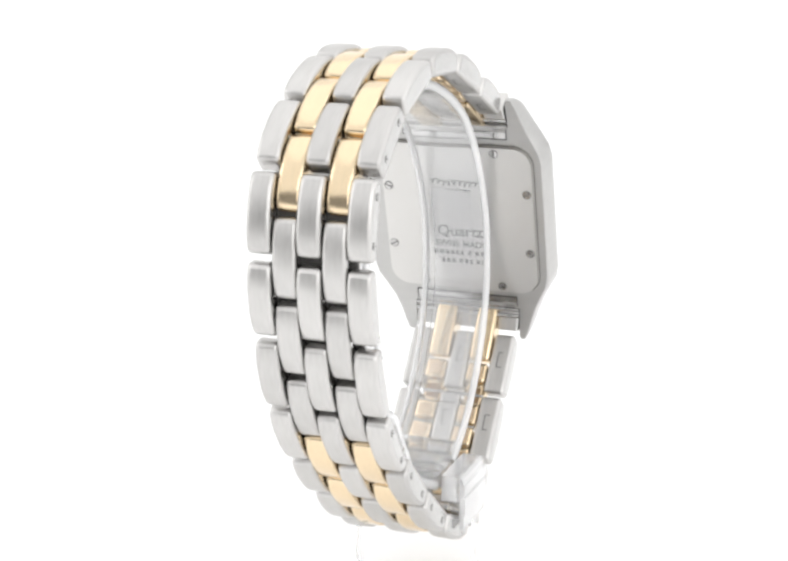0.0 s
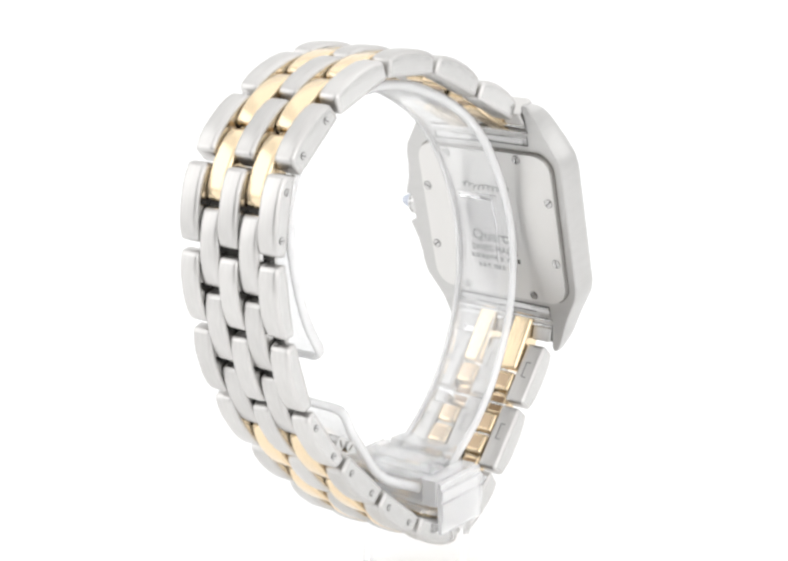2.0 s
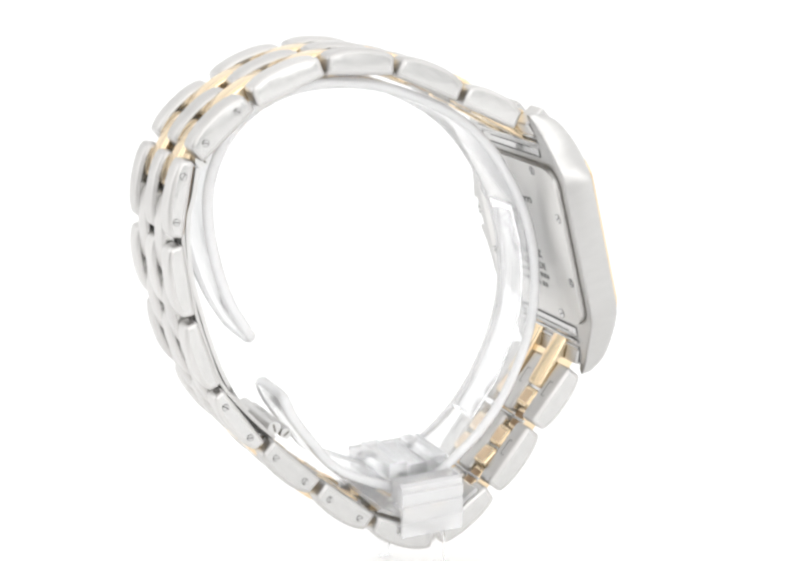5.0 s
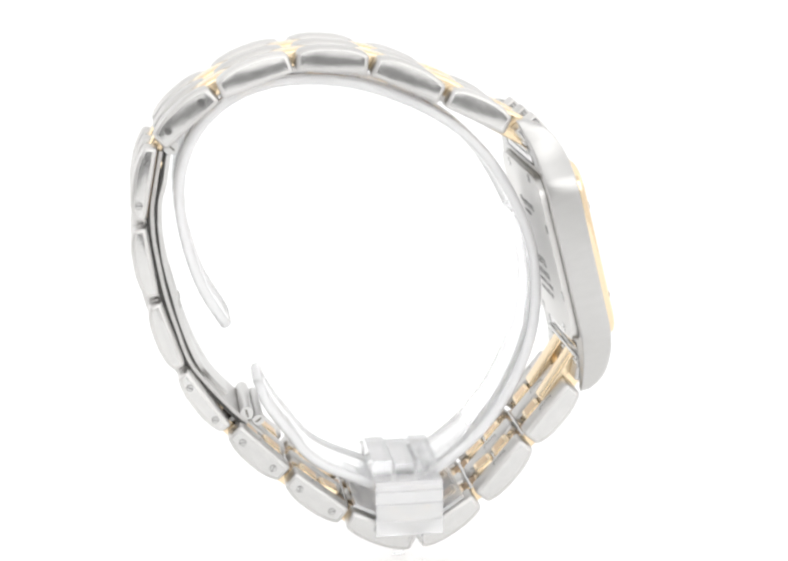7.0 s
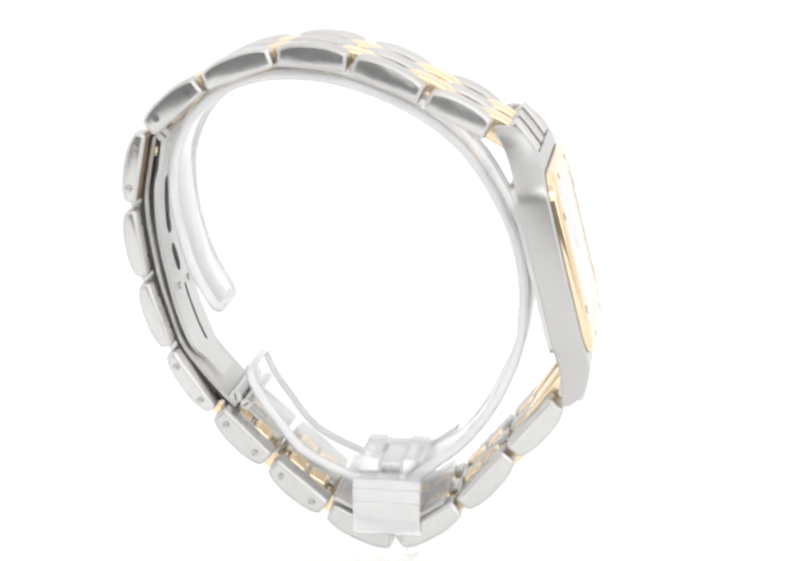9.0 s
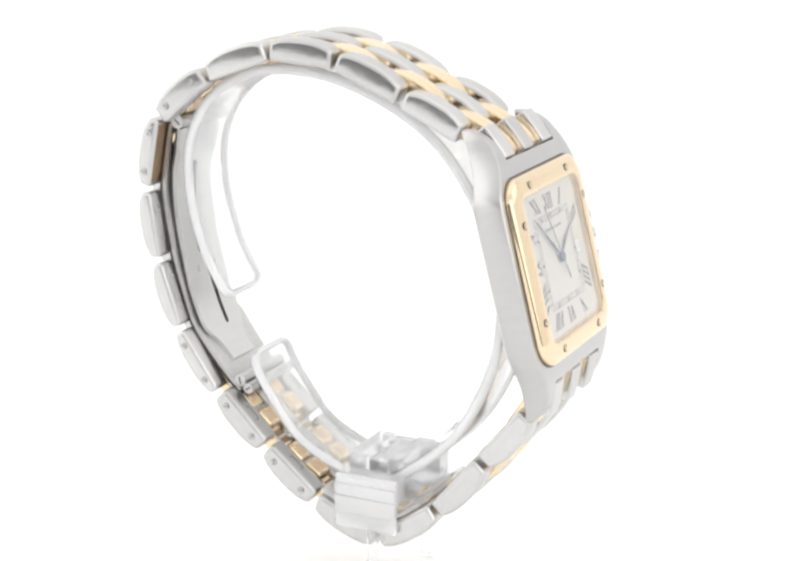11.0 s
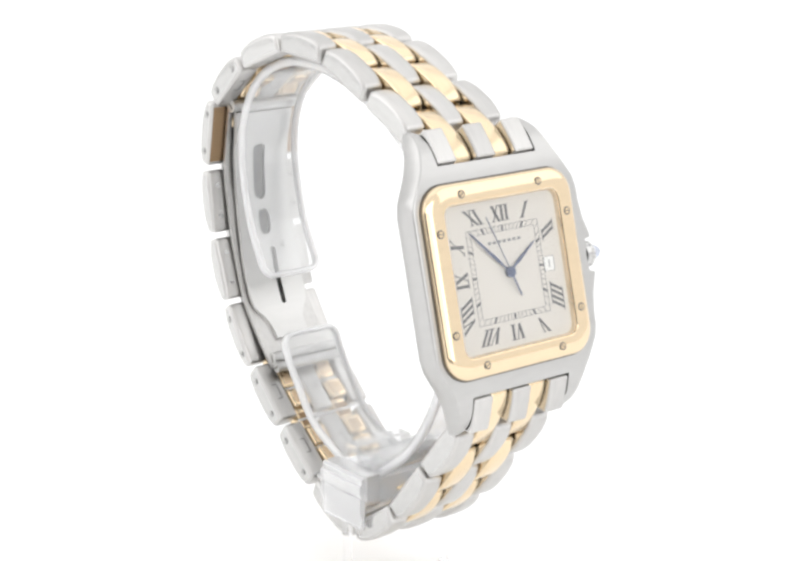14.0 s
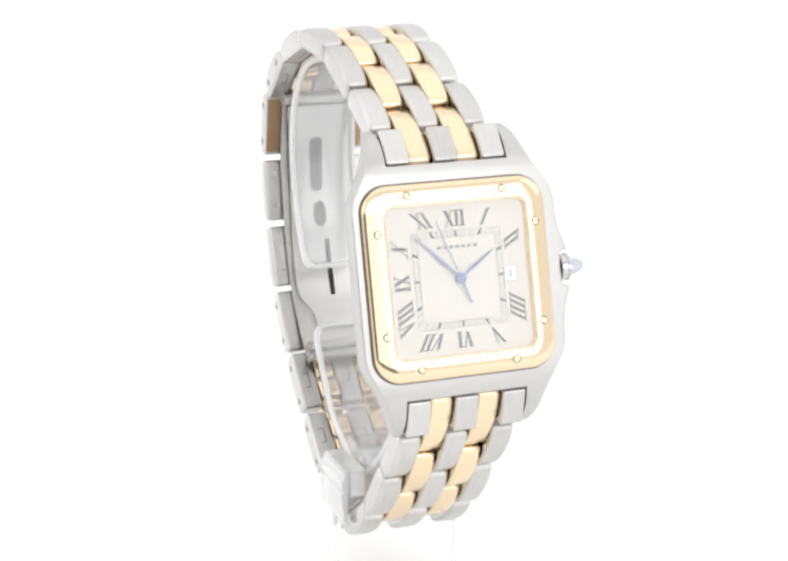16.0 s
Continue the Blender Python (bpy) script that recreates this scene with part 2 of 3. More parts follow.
def bracelet():
    rnd = random.Random(4)
    links = len(JOINTS) - 1
    shared = {}
    side_screw = screw_mesh("link_screw", 0.46)
    side_screw.materials.append(polished)
    side_screw.materials.append(engraving)
    bm = bmesh.new()
    for a, b in (((-1.3, 0.4), (1.3, 0.4)), ((1.3, 0.4), (1.3, -0.4)), ((-1.3, 0.4), (-1.3, -0.4))):
        add_stroke(bm, a, b, 0.14, 0, 0.02)
    bmesh.ops.scale(bm, vec=(U, U, U), verts=bm.verts)
    mark = bpy.data.meshes.new("mark")
    bm.to_mesh(mark)
    bm.free()
    mark.materials.append(engraving)
    mids = [(Vector(a) + Vector(b)) / 2 for a, b in zip(JOINTS, JOINTS[1:])]

    def steel(length, gold_one=False, deep=0.0, rise=1.05, cut=True):
        key = (round(length * 2), gold_one, deep, cut)
        if key not in shared:
            shared[key] = link_mesh("gold link" if gold_one else "steel link", key[0] / 2, COLUMN - 0.14, THICK + deep, gold_satin if gold_one else brushed,
                                    rise + (0.25 if gold_one and rise > 1 else 0.0), 0.6 if gold_one else 0.8, gold_one and cut, 2.6 if gold_one else 2.8, gold_satin if gold_one else None)
        return shared[key]

    for i in range(links):
        p, q = JOINTS[i], JOINTS[i + 1]
        span = (Vector(q) - Vector(p)).length
        slim = 0.95 if 5 <= i <= 8 else 0.0       # the links over the clasp are thinner
        under = -(THICK - slim) / 2
        for w in (-2 * COLUMN, 0.0, 2 * COLUMN):
            ob = place("link", steel(span - 0.95, False, -slim), watch, "brushed steel link", along(p, q, w, (0.26 if i < 5 else 0.46) + slim * 0.6, rnd.uniform(-0.5, 0.5)))
            if i in (6, 7):
                for x in (-2.7, 2.4):
                    place("rivet", side_screw, ob, "small steel rivet", pose(x, 0, under - 0.02, 180, 0, 0))
            elif i not in (5, 8):
                place("mark", mark, ob, "stamped bracket mark on the underside", pose(rnd.uniform(-1, 1), 0, under - 0.01, 180, 0, 0))
            if w < 0 and i in (4, 5, 8, 9, 10):
                for x in (-0.27 * span, 0.27 * span):
                    turn = rnd.uniform(0, 180)
                    place("screw", side_screw, ob, "slotted steel screw", pose(x, COLUMN / 2 + 0.02, -0.1, -90, 0, 0) @ pose(0, 0, 0, 0, 0, turn))
    # the staggered columns bridge the joints; those over the clasp are steel
    ends = [HEART + UP * 15.9 - OUT * 1.9, HEART - UP * 15.9 - OUT * 1.9]
    chain = [Vector((ends[0].x, ends[0].z))] + mids + [Vector((ends[1].x, ends[1].z))]
    for i in range(len(chain) - 1):
        p, q = chain[i], chain[i + 1]
        span = (q - p).length
        bright = i not in (6, 7, 8)
        lift = (1.02 if i in (6, 7, 8) else 0.75 if i in (5, 9) else 0.36 if i < 6 else 0.5) if 0 < i < links else 0.2
        for w in (-COLUMN, COLUMN):
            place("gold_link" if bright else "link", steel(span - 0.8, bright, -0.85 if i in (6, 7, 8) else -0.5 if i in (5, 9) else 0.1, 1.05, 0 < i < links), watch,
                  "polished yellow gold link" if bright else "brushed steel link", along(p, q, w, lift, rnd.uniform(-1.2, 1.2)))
    # half links that fill the slots between the lugs
    for s in (1, -1):
        a, b = HEART + UP * (15.9 * s) - OUT * 2.55, HEART + UP * (20.9 * s) - OUT * 4.9
        a, b = Vector((a.x, a.z)), Vector((b.x, b.z))
        p, q = (a, b) if s > 0 else (b, a)
        span = (q - p).length
        for w in (-2 * COLUMN, 0.0, 2 * COLUMN):
            place("end_link", steel(span - 0.1, False, 0.1, 0.12), watch, "short brushed steel end link", along(p, q, w, 0.2))
    # spring bars between the lugs
    for s in (1, -1):
        for reach, r in ((16.75, 0.3), (17.9, 0.42)):
            c = HEART + UP * (reach * s) - OUT * 5.25
            part("spring_bar", rod(r, -9.1, 9.1, 12, 0.08), polished, watch, "slim steel spring bar", axes((1, 0, 0), (0, 0, -1), (0, 1, 0), (c.x, 0, c.z)))
    # gold liners under the link beside the clasp hinge
    p, q = JOINTS[5], JOINTS[6]
    for w in (-2 * COLUMN, 2 * COLUMN):
        part("liner", block(-4.8, 4.8, -1.25, 1.35, -0.48, -0.42), gold_dark, watch, "dull gold liner plate", along(p, q, w))
    # pins through the staggered links and through the others, set towards the wrist
    for a, b in zip(chain[1:-2], chain[2:-1]):
        j = (a + b) / 2
        part("pin", rod(0.38, -5.3, 5.3, 12), polished, watch, "bright steel pin inside the links", axes((1, 0, 0), (0, 0, -1), (0, 1, 0), (j.x, 0, j.y)))
    for a, b in zip(JOINTS[1:-2], JOINTS[2:-1]):
        d = (Vector(b) - Vector(a)).normalized()
        j = (Vector(a) + Vector(b)) / 2 - Vector((d.y, -d.x)) * 0.6
        part("pin", rod(0.4, -5.2, 5.2, 12), polished, watch, "bright steel pin inside the links", axes((1, 0, 0), (0, 0, -1), (0, 1, 0), (j.x, 0, j.y)))


def strip(path, half, thick, holes=(), taper=None):
    """A curved plate that follows path in the plane of the ring; holes are round-ended slots (from, to, w0, w1) in shares of its length and half width."""
    n = normals(path)
    cuts = [-1 + 2 * k / 84 for k in range(85)] if holes else [-1.0, 1.0]
    size = sum((b - a).length for a, b in zip(path, path[1:]))
    bm = bmesh.new()
    grid = []
    for side in (0, 1):
        rows = []
        for i, (p, k) in enumerate(zip(path, n)):
            wide = half * (taper(i / (len(path) - 1)) if taper else 1.0)
            c = p + k * (thick * (0.5 - side))
            rows.append([bm.verts.new((c.x, w * wide, c.y)) for w in cuts])
        grid.append(rows)
    L, C = len(path) - 1, len(cuts) - 1

    def solid(i, j):
        if not (0 <= i < L and 0 <= j < C):
            return False
        t, w = (i + 0.5) / L, (cuts[j] + cuts[j + 1]) / 2
        for a, b, c, d in holes:
            r = (d - c) / 2 * half
            y = (w - (c + d) / 2) * half
            x = t * size - max(a * size + r, min(b * size - r, t * size))
            if x * x + y * y < r * r:
                return False
        return True

    for i in range(L):
        for j in range(C):
            if not solid(i, j):
                continue
            for side in (0, 1):
                g = grid[side]
                bm.faces.new((g[i][j], g[i + 1][j], g[i + 1][j + 1], g[i][j + 1]))
            a, b = grid
            if not solid(i - 1, j):
                bm.faces.new((a[i][j], a[i][j + 1], b[i][j + 1], b[i][j]))
            if not solid(i + 1, j):
                bm.faces.new((a[i + 1][j], a[i + 1][j + 1], b[i + 1][j + 1], b[i + 1][j]))
            if not solid(i, j - 1):
                bm.faces.new((a[i][j], a[i + 1][j], b[i + 1][j], b[i][j]))
            if not solid(i, j + 1):
                bm.faces.new((a[i][j + 1], a[i + 1][j + 1], b[i + 1][j + 1], b[i][j + 1]))
    loose = [v for v in bm.verts if not v.link_faces]
    bmesh.ops.delete(bm, geom=loose, context="VERTS")
    return bm


def clasp():
    outer = catmull([(-37.0, 66.6), (-37.95, 61.9), (-38.6, 58.2), (-38.6, 54.2), (-38.05, 50.0), (-37.1, 44.8), (-35.7, 39.7), (-34.0, 34.6), (-31.6, 31.0), (-28.0, 26.8), (-25.6, 24.4)], 8)
    inner = catmull([(-35.9, 65.9), (-36.6, 61.8), (-37.4, 58.6), (-37.5, 54.1), (-37.05, 49.4), (-36.0, 44.6), (-34.8, 39.8), (-33.1, 35.0), (-31.2, 31.4), (-28.6, 28.2)], 24)
    waist = lambda t: (1.0 - 0.10 * math.sin(math.pi * min(1, t * 1.5))) * (1 - 0.42 / (1 + math.exp(-(t - 0.87) * 45)))
    # dark sheets fill the clasp's gaps; their colour stands in for shade
    part("clasp_gap", strip([p + n * 0.58 for p, n in zip(inner, normals(inner))], 5.4, 0.4, (), waist), gap_shade, watch, "dark sheet painted as shade inside the clasp")
    part("clasp_gap", strip([p + n * 0.6 for p, n in zip(outer, normals(outer))], 6.05, 0.6), gap_shade, watch, "dark sheet painted as shade between clasp and links")
    part("clasp_plate", strip(outer, 6.2, 0.55, (), lambda t: 1.0 + 0.02 * t), brushed, watch, "curved steel clasp plate")
    part("clasp_blade", strip(inner, 5.5, 0.65, ((0.17, 0.42, -0.3, 0.14), (0.46, 0.56, -0.24, 0.18), (0.61, 0.84, 0.04, 0.22)),
                              waist), clasp_steel, watch, "slotted steel folding clasp blade")
    for w in (-2.0, 3.2):
        part("rivet", rod(0.62, -0.55, 0.0, 16, 0.12), clasp_steel, watch, "round steel rivet", along((-35.75, 43.6), (-35.15, 41.2), w))
    for u, v, r, half in ((-35.6, 67.2, 1.1, 6.6), (-25.7, 25.9, 1.0, 6.2), (-24.0, 24.9, 0.85, 6.6)):
        hinge = part("hinge", rod(r, -half, half, 20, 0.22), clasp_steel, watch, "steel hinge barrel", axes((1, 0, 0), (0, 0, -1), (0, 1, 0), (u, 0, v)))
        for s in (-1, 1):
            part("slot", block(-0.62 * r, 0.62 * r, -0.13, 0.13, -0.02, 0.04), seam_steel, hinge, "dark screw slot",
                 pose(0, 0, half * s, 0, 0 if s > 0 else 180, 25 + 40 * u))


def case_body():
    half = [(9.2, 16.4), (9.2, 21.3), (9.7, 21.8), (10.5, 21.6), (11.2, 20.2), (11.9, 18.2), (12.9, 16.0), (14.4, 13.6), (15.4, 12.0), (15.85, 10.2)]
    right = half + [(15.9, 8.2), (16.3, 5.6), (17.0, 3.6), (17.3, 2.6), (16.2, 2.35), (16.0, 0), (16.2, -2.35), (17.3, -2.6), (17.0, -3.6), (16.3, -5.6), (15.9, -8.2)]
    right += [(x, -y) for x, y in half[::-1]]
    left = [(-x, -y) for x, y in half] + [(-x, y) for x, y in half[::-1]]
    bm = prism((right + left)[::-1], -4.9, -0.35)
    for y in (-21.4, -20.8, -20, -19.2, -18.4, -17, -15, -13, 13, 15, 17, 18.4, 19.2, 20, 20.8, 21.4):
        bmesh.ops.bisect_plane(bm, geom=bm.verts[:] + bm.edges[:] + bm.faces[:], plane_co=(0, y, 0), plane_no=(0, 1, 0))
    bmesh.ops.recalc_face_normals(bm, faces=bm.faces)
    soften(bm, 1.3, 5, 60, lambda c: abs(c.x) < 9.25 and abs(c.y) > 16.3)
    for v in bm.verts:                     # the flanks belly out between a narrower front and back
        if abs(v.co.x) > 9.5:
            bend = 0.15 * ((v.co.z + 2.3) / 2.6) ** 2
            belly = 0.93 - bend if v.co.x < 0 else 1.06 - (bend if v.co.z > -2.3 else 0.1 * bend)
            v.co.x = math.copysign(9.4 + (abs(v.co.x) - 9.4) * belly, v.co.x)
    for v in bm.verts:                     # the lugs bend back towards the wrist
        a = max(0.0, abs(v.co.y) - 13.6)
        front = (v.co.z + 4.9) / 4.45
        v.co.z -= a * a * (0.020 + 0.026 * front)
        d = max(0.0, abs(v.co.y) - 18.8) / 3.05          # and end in a round nose
        v.co.z -= 2.3 * (1 - math.sqrt(max(0.0, 1 - d * d))) * front
    return part("case", bm, case_steel, watch, "satin steel square case with curved lugs", CASE, 32)


def glyphs(text):
    """Roman figures as thick and thin strokes with small serifs; the top points along y."""
    wide = {"I": 1.0, "V": 1.75, "X": 1.75}
    bm = bmesh.new()
    wide = {c: 0.86 * k for c, k in wide.items()}
    x = -sum(wide[c] for c in text) / 2
    h, z0, z1 = 1.08, 0.0, 0.05
    for c in text:
        m = x + wide[c] / 2
        if c == "I":
            add_stroke(bm, (m, -h), (m, h), 0.42, z0, z1)
            for y in (-h, h):
                add_stroke(bm, (m - 0.42, y), (m + 0.42, y), 0.12, z0, z1 - 0.005)
        else:
            e = 0.5
            if c == "V":
                add_stroke(bm, (m - e, h), (m, -h), 0.42, z0, z1)
                add_stroke(bm, (m + e, h), (m, -h), 0.16, z0, z1 - 0.01)
                tops = (h,)
            else:
                add_stroke(bm, (m - e, h), (m + e, -h), 0.42, z0, z1)
                add_stroke(bm, (m + e, h), (m - e, -h), 0.16, z0, z1 - 0.01)
                tops = (-h, h)
            for y in tops:
                add_stroke(bm, (m - e - 0.32, y), (m - e + 0.32, y), 0.12, z0, z1 - 0.005)
                add_stroke(bm, (m + e - 0.25, y), (m + e + 0.25, y), 0.12, z0, z1 - 0.015)
        x += wide[c]
    return bm


def lettering(text, size, depth=0.03, bold=0.0):
    """Raised or printed words as a bmesh, centred, in the built-in letters."""
    data = bpy.data.curves.new("words", "FONT")
    data.body, data.size, data.extrude, data.align_x, data.align_y = text, size, depth, "CENTER", "CENTER"
    data.resolution_u, data.offset = 3, bold
    ob = new("words", data)
    me = bpy.data.meshes.new_from_object(ob)
    bm = bmesh.new()
    bm.from_mesh(me)
    bpy.data.objects.remove(ob)
    bpy.data.meshes.remove(me)
    bpy.data.curves.remove(data)
    return bm


def head():
    body = case_body()
    # polished flank strips are part of the case; the snap back with its screws
    back = part("case_back", soften(prism(rounded(12.9, 13.1, 3.2), -0.9, 0.0), 0.25, 3, 60), back_steel, body, "flat brushed steel case back", pose(0, 0, -4.9, 0, 180, 0) @ pose(0, 0, 0.9))
    part("groove", ring([[(x, y, 0) for x, y in rounded(13.15, 13.35, 3.4)], [(x, y, 0.1) for x, y in rounded(13.15, 13.35, 3.4)],
                         [(x, y, 0.1) for x, y in rounded(13.0, 13.2, 3.28)], [(x, y, 0) for x, y in rounded(13.0, 13.2, 3.28)]]), seam_steel, body, "dark seam round the case back", pose(0, 0, -4.95))
    small = screw_mesh("back_screw", 0.66)
    small.materials.append(polished)
    small.materials.append(engraving)
    for k, (x, y) in enumerate(((11.9, 5.2), (11.9, -5.5), (-11.9, 5.2), (-11.9, -5.5), (6.7, 12.1), (-6.7, 12.1), (6.7, -12.1), (-6.7, -12.1))):
        place("screw", small, back, "tiny slotted screw", pose(x, y, 0.07, 0, 0, 40 + 57 * k))
    # spring bar recesses behind the lugs; dark strokes paint edge and bar-end shade
    for s in (1, -1):
        part("bar_recess", block(-8.7, 8.7, 14.5, 16.4, 0, 0.05), polished, body, "bright recess behind the lugs", pose(0, 0, -4.98, 0, 0, 0 if s > 0 else 180))
        bm = bmesh.new()
        for p, q, t in (((-8.8, 14.4), (8.8, 14.4), 0.2), ((-8.8, 14.4), (-8.8, 16.4), 0.16), ((8.8, 14.4), (8.8, 16.4), 0.16), ((6.6, 16.3), (8.4, 16.3), 0.5), ((-8.4, 16.3), (-6.6, 16.3), 0.5), ((-6.2, 15.6), (6.2, 15.6), 0.14)):
            add_stroke(bm, (p[0], p[1] * s), (q[0], q[1] * s), t, -5.03, -4.9)
        part("bar_ends", bm, gap_shade, body, "dark strokes painted as shade at recess edges and bar holes", smooth=0)
    # engraving: a flowing maker's mark as a plain wave, the words, and number bars
    bm = bmesh.new()
    for top, x0, size in ((6.6, -4.4, 1.0), (5.2, -2.2, 0.45)):
        wave = [(x0 + size * (0.075 * k + 0.3 * math.sin(k * 0.52)), top + size * (0.42 * math.sin(k * 0.52 + 1) + 0.35 * math.sin(k * 0.13) * math.exp(-k * 0.02))) for k in range(121)]
        for a, b in zip(wave, wave[1:]):
            add_stroke(bm, a, b, 0.28, 0, 0.02)
    part("maker_mark", bm, engraving, back, "engraved flowing line", pose(0, 0, 0))
    bm = lettering("Quartz", 2.75, 0.01, 0.05)
    bmesh.ops.translate(bm, vec=(0, -2.3, 0.01), verts=bm.verts)
    part("engraved_word", bm, engraving, back, "engraved word", smooth=0)
    bm = lettering("SWISS MADE", 1.6, 0.01, 0.04)
    bmesh.ops.translate(bm, vec=(0, -4.7, 0.01), verts=bm.verts)
    part("engraved_word", bm, engraving, back, "engraved words", smooth=0)
    for y, w in ((-6.3, 4.8), (-7.9, 3.6)):
        bm = bmesh.new()
        k = -w
        rnd = random.Random(int(-y * 10))
        while k < w:
            step = rnd.uniform(0.45, 0.8)
            add_stroke(bm, (k, y), (k + step, y), 0.8, 0, 0.02)
            k += step + rnd.choice((0.3, 0.3, 0.75))
        part("number_bar", bm, engraving, back, "row of short engraved bars")
    # crown
    crown = part("crown", rod(1.9, 0, 1.5, 24, 0.25), polished, body, "steel crown with beaded rim", axes((0, 1, 0), (0, 0, 1), (1, 0, 0), (16.5, 0, -2.6)))
    for k in range(14):
        a = 2 * math.pi * k / 14
        bm = bmesh.new()
        bmesh.ops.create_icosphere(bm, subdivisions=2, radius=0.36)
        part("bead", bm, polished, crown, "", pose(1.75 * math.cos(a), 1.75 * math.sin(a), 1.2))
    bm = bmesh.new()
    bmesh.ops.create_uvsphere(bm, u_segments=24, v_segments=14, radius=1.25)
    bmesh.ops.scale(bm, vec=(1, 1, 1.9), verts=bm.verts)
    part("cabochon", bm, cabochon_blue, crown, "pale blue pointed cabochon", pose(0, 0, 1.7))
    # bezel: a polished gold frame with a steep outer wall
    def loop(hx, hy, r, z):
        return [(x, y, z) for x, y in rounded(hx, hy, r, 10)]
    bezel = part("bezel", ring([loop(13.75, 13.75, 3.9, -0.75), loop(13.75, 13.75, 3.9, 0.25), loop(13.69, 13.69, 3.86, 0.46), loop(13.5, 13.5, 3.7, 0.67), loop(13.15, 13.15, 3.45, 0.86), loop(12.65, 12.65, 3.1, 0.99),
                                loop(12.1, 12.1, 2.7, 1.06), loop(11.5, 11.55, 2.25, 1.1),
                                loop(10.9, 10.95, 1.75, 1.1), loop(10.74, 10.8, 1.62, 1.06), loop(10.7, 10.75, 1.6, 0.96), loop(10.7, 10.75, 1.6, -0.5)]), gold, watch, "polished yellow gold bezel with eight screws", CASE, 50)
    part("bezel_seam", ring([loop(13.96, 13.96, 4.05, -0.45), loop(13.96, 13.96, 4.05, -0.27), loop(13.76, 13.76, 3.9, -0.27), loop(13.76, 13.76, 3.9, -0.45)]), engraving, bezel, "dark seam under the bezel")
    gs = screw_mesh("bezel_screw", 0.44, well_scale=1.36)
    gs.materials.append(gold)
    gs.materials.append(engraving)
    for k, (x, y) in enumerate(((-7.2, 12.1), (7.2, 12.1), (11.9, 7.1), (11.9, -7.1), (7.2, -12.1), (-7.2, -12.1), (-11.9, -7.1), (-11.9, 7.1))):
        place("screw", gs, bezel, "slotted gold screw", pose(x, y, 1.17, 0, 0, 33 + 71 * k))
    # dial
    dial = part("dial", prism(rounded(10.9, 10.95, 1.7), -0.3, 0.0), dial_paint, watch, "cream dial with black roman figures", CASE)
    part("dial_frame", ring([loop(10.72, 10.77, 1.6, 0.0), loop(10.72, 10.77, 1.6, 0.7), loop(10.62, 10.67, 1.55, 0.7), loop(10.5, 10.55, 1.5, 0.0)]), gold_satin, dial, "slim golden inner wall")
    spots = {"XII": (0, 8.5), "I": (4.6, 8.4), "II": (8.4, 4.9), "IIII": (8.5, -4.8), "V": (4.9, -8.5), "VI": (0, -8.6),
             "VII": (-4.9, -8.5), "VIII": (-8.5, -4.9), "IX": (-8.6, 0), "X": (-8.6, 4.8), "XI": (-5.0, 8.5)}
    for text, (x, y) in spots.items():
        bm = glyphs(text)
        for v in bm.verts:                 # strokes point to the centre, feet stay along the track
            gx, gy = v.co.x, v.co.y
            if abs(y) > abs(x):
                s = 1 if y > 0 else -1
                v.co.y = s * gy
                v.co.x = s * gx + v.co.y * x / y
            else:
                s = 1 if x > 0 else -1
                v.co.x = s * gy
                v.co.y = -s * gx + v.co.x * y / x
        part("numeral", bm, print_black, dial, "black roman figure " + text, pose(x, y, 0.012), smooth=0)
    bm = bmesh.new()
    for h, t in ((6.75, 0.06), (5.95, 0.06)):
        for s in (-1, 1):
            add_stroke(bm, (-h, s * h), (h, s * h), t, 0, 0.02)
            add_stroke(bm, (s * h, -h), (s * h, h), t, 0, 0.025)
    for k in range(60):
        a = math.pi * 2 * k / 60
        c, s = math.sin(a), math.cos(a)
        r = 1 / max(abs(c), abs(s))
        add_stroke(bm, (c * r * 5.95, s * r * 5.95), (c * r * 6.75, s * r * 6.75), 0.36 if k % 5 == 0 else 0.06, 0, 0.03)
    part("minute_track", bm, print_black, dial, "black railway minute track", pose(0, 0, 0.012), smooth=0)
    bm = bmesh.new()
    for k in range(7):
        add_stroke(bm, (-3.0 + k * 0.92, 4.5), (-2.4 + k * 0.92, 4.5), 0.42, 0, 0.02)
    part("maker_mark", bm, print_grey, dial, "row of small black bars", pose(0, 0, 0.012), smooth=0)
    part("date_window", block(6.95, 8.75, -1.0, 1.0, 0, 0.03), date_white, dial, "white date window")
    bm = bmesh.new()
    for p, q in (((6.9, -1.05), (8.8, -1.05)), ((6.9, 1.05), (8.8, 1.05)), ((6.9, -1.05), (6.9, 1.05)), ((8.8, -1.05), (8.8, 1.05))):
        add_stroke(bm, p, q, 0.06, 0, 0.05)
    add_stroke(bm, (7.85, -0.55), (7.85, 0.55), 0.2, 0, 0.045)
    part("date_figure", bm, print_grey, dial, "black date figure", smooth=0)

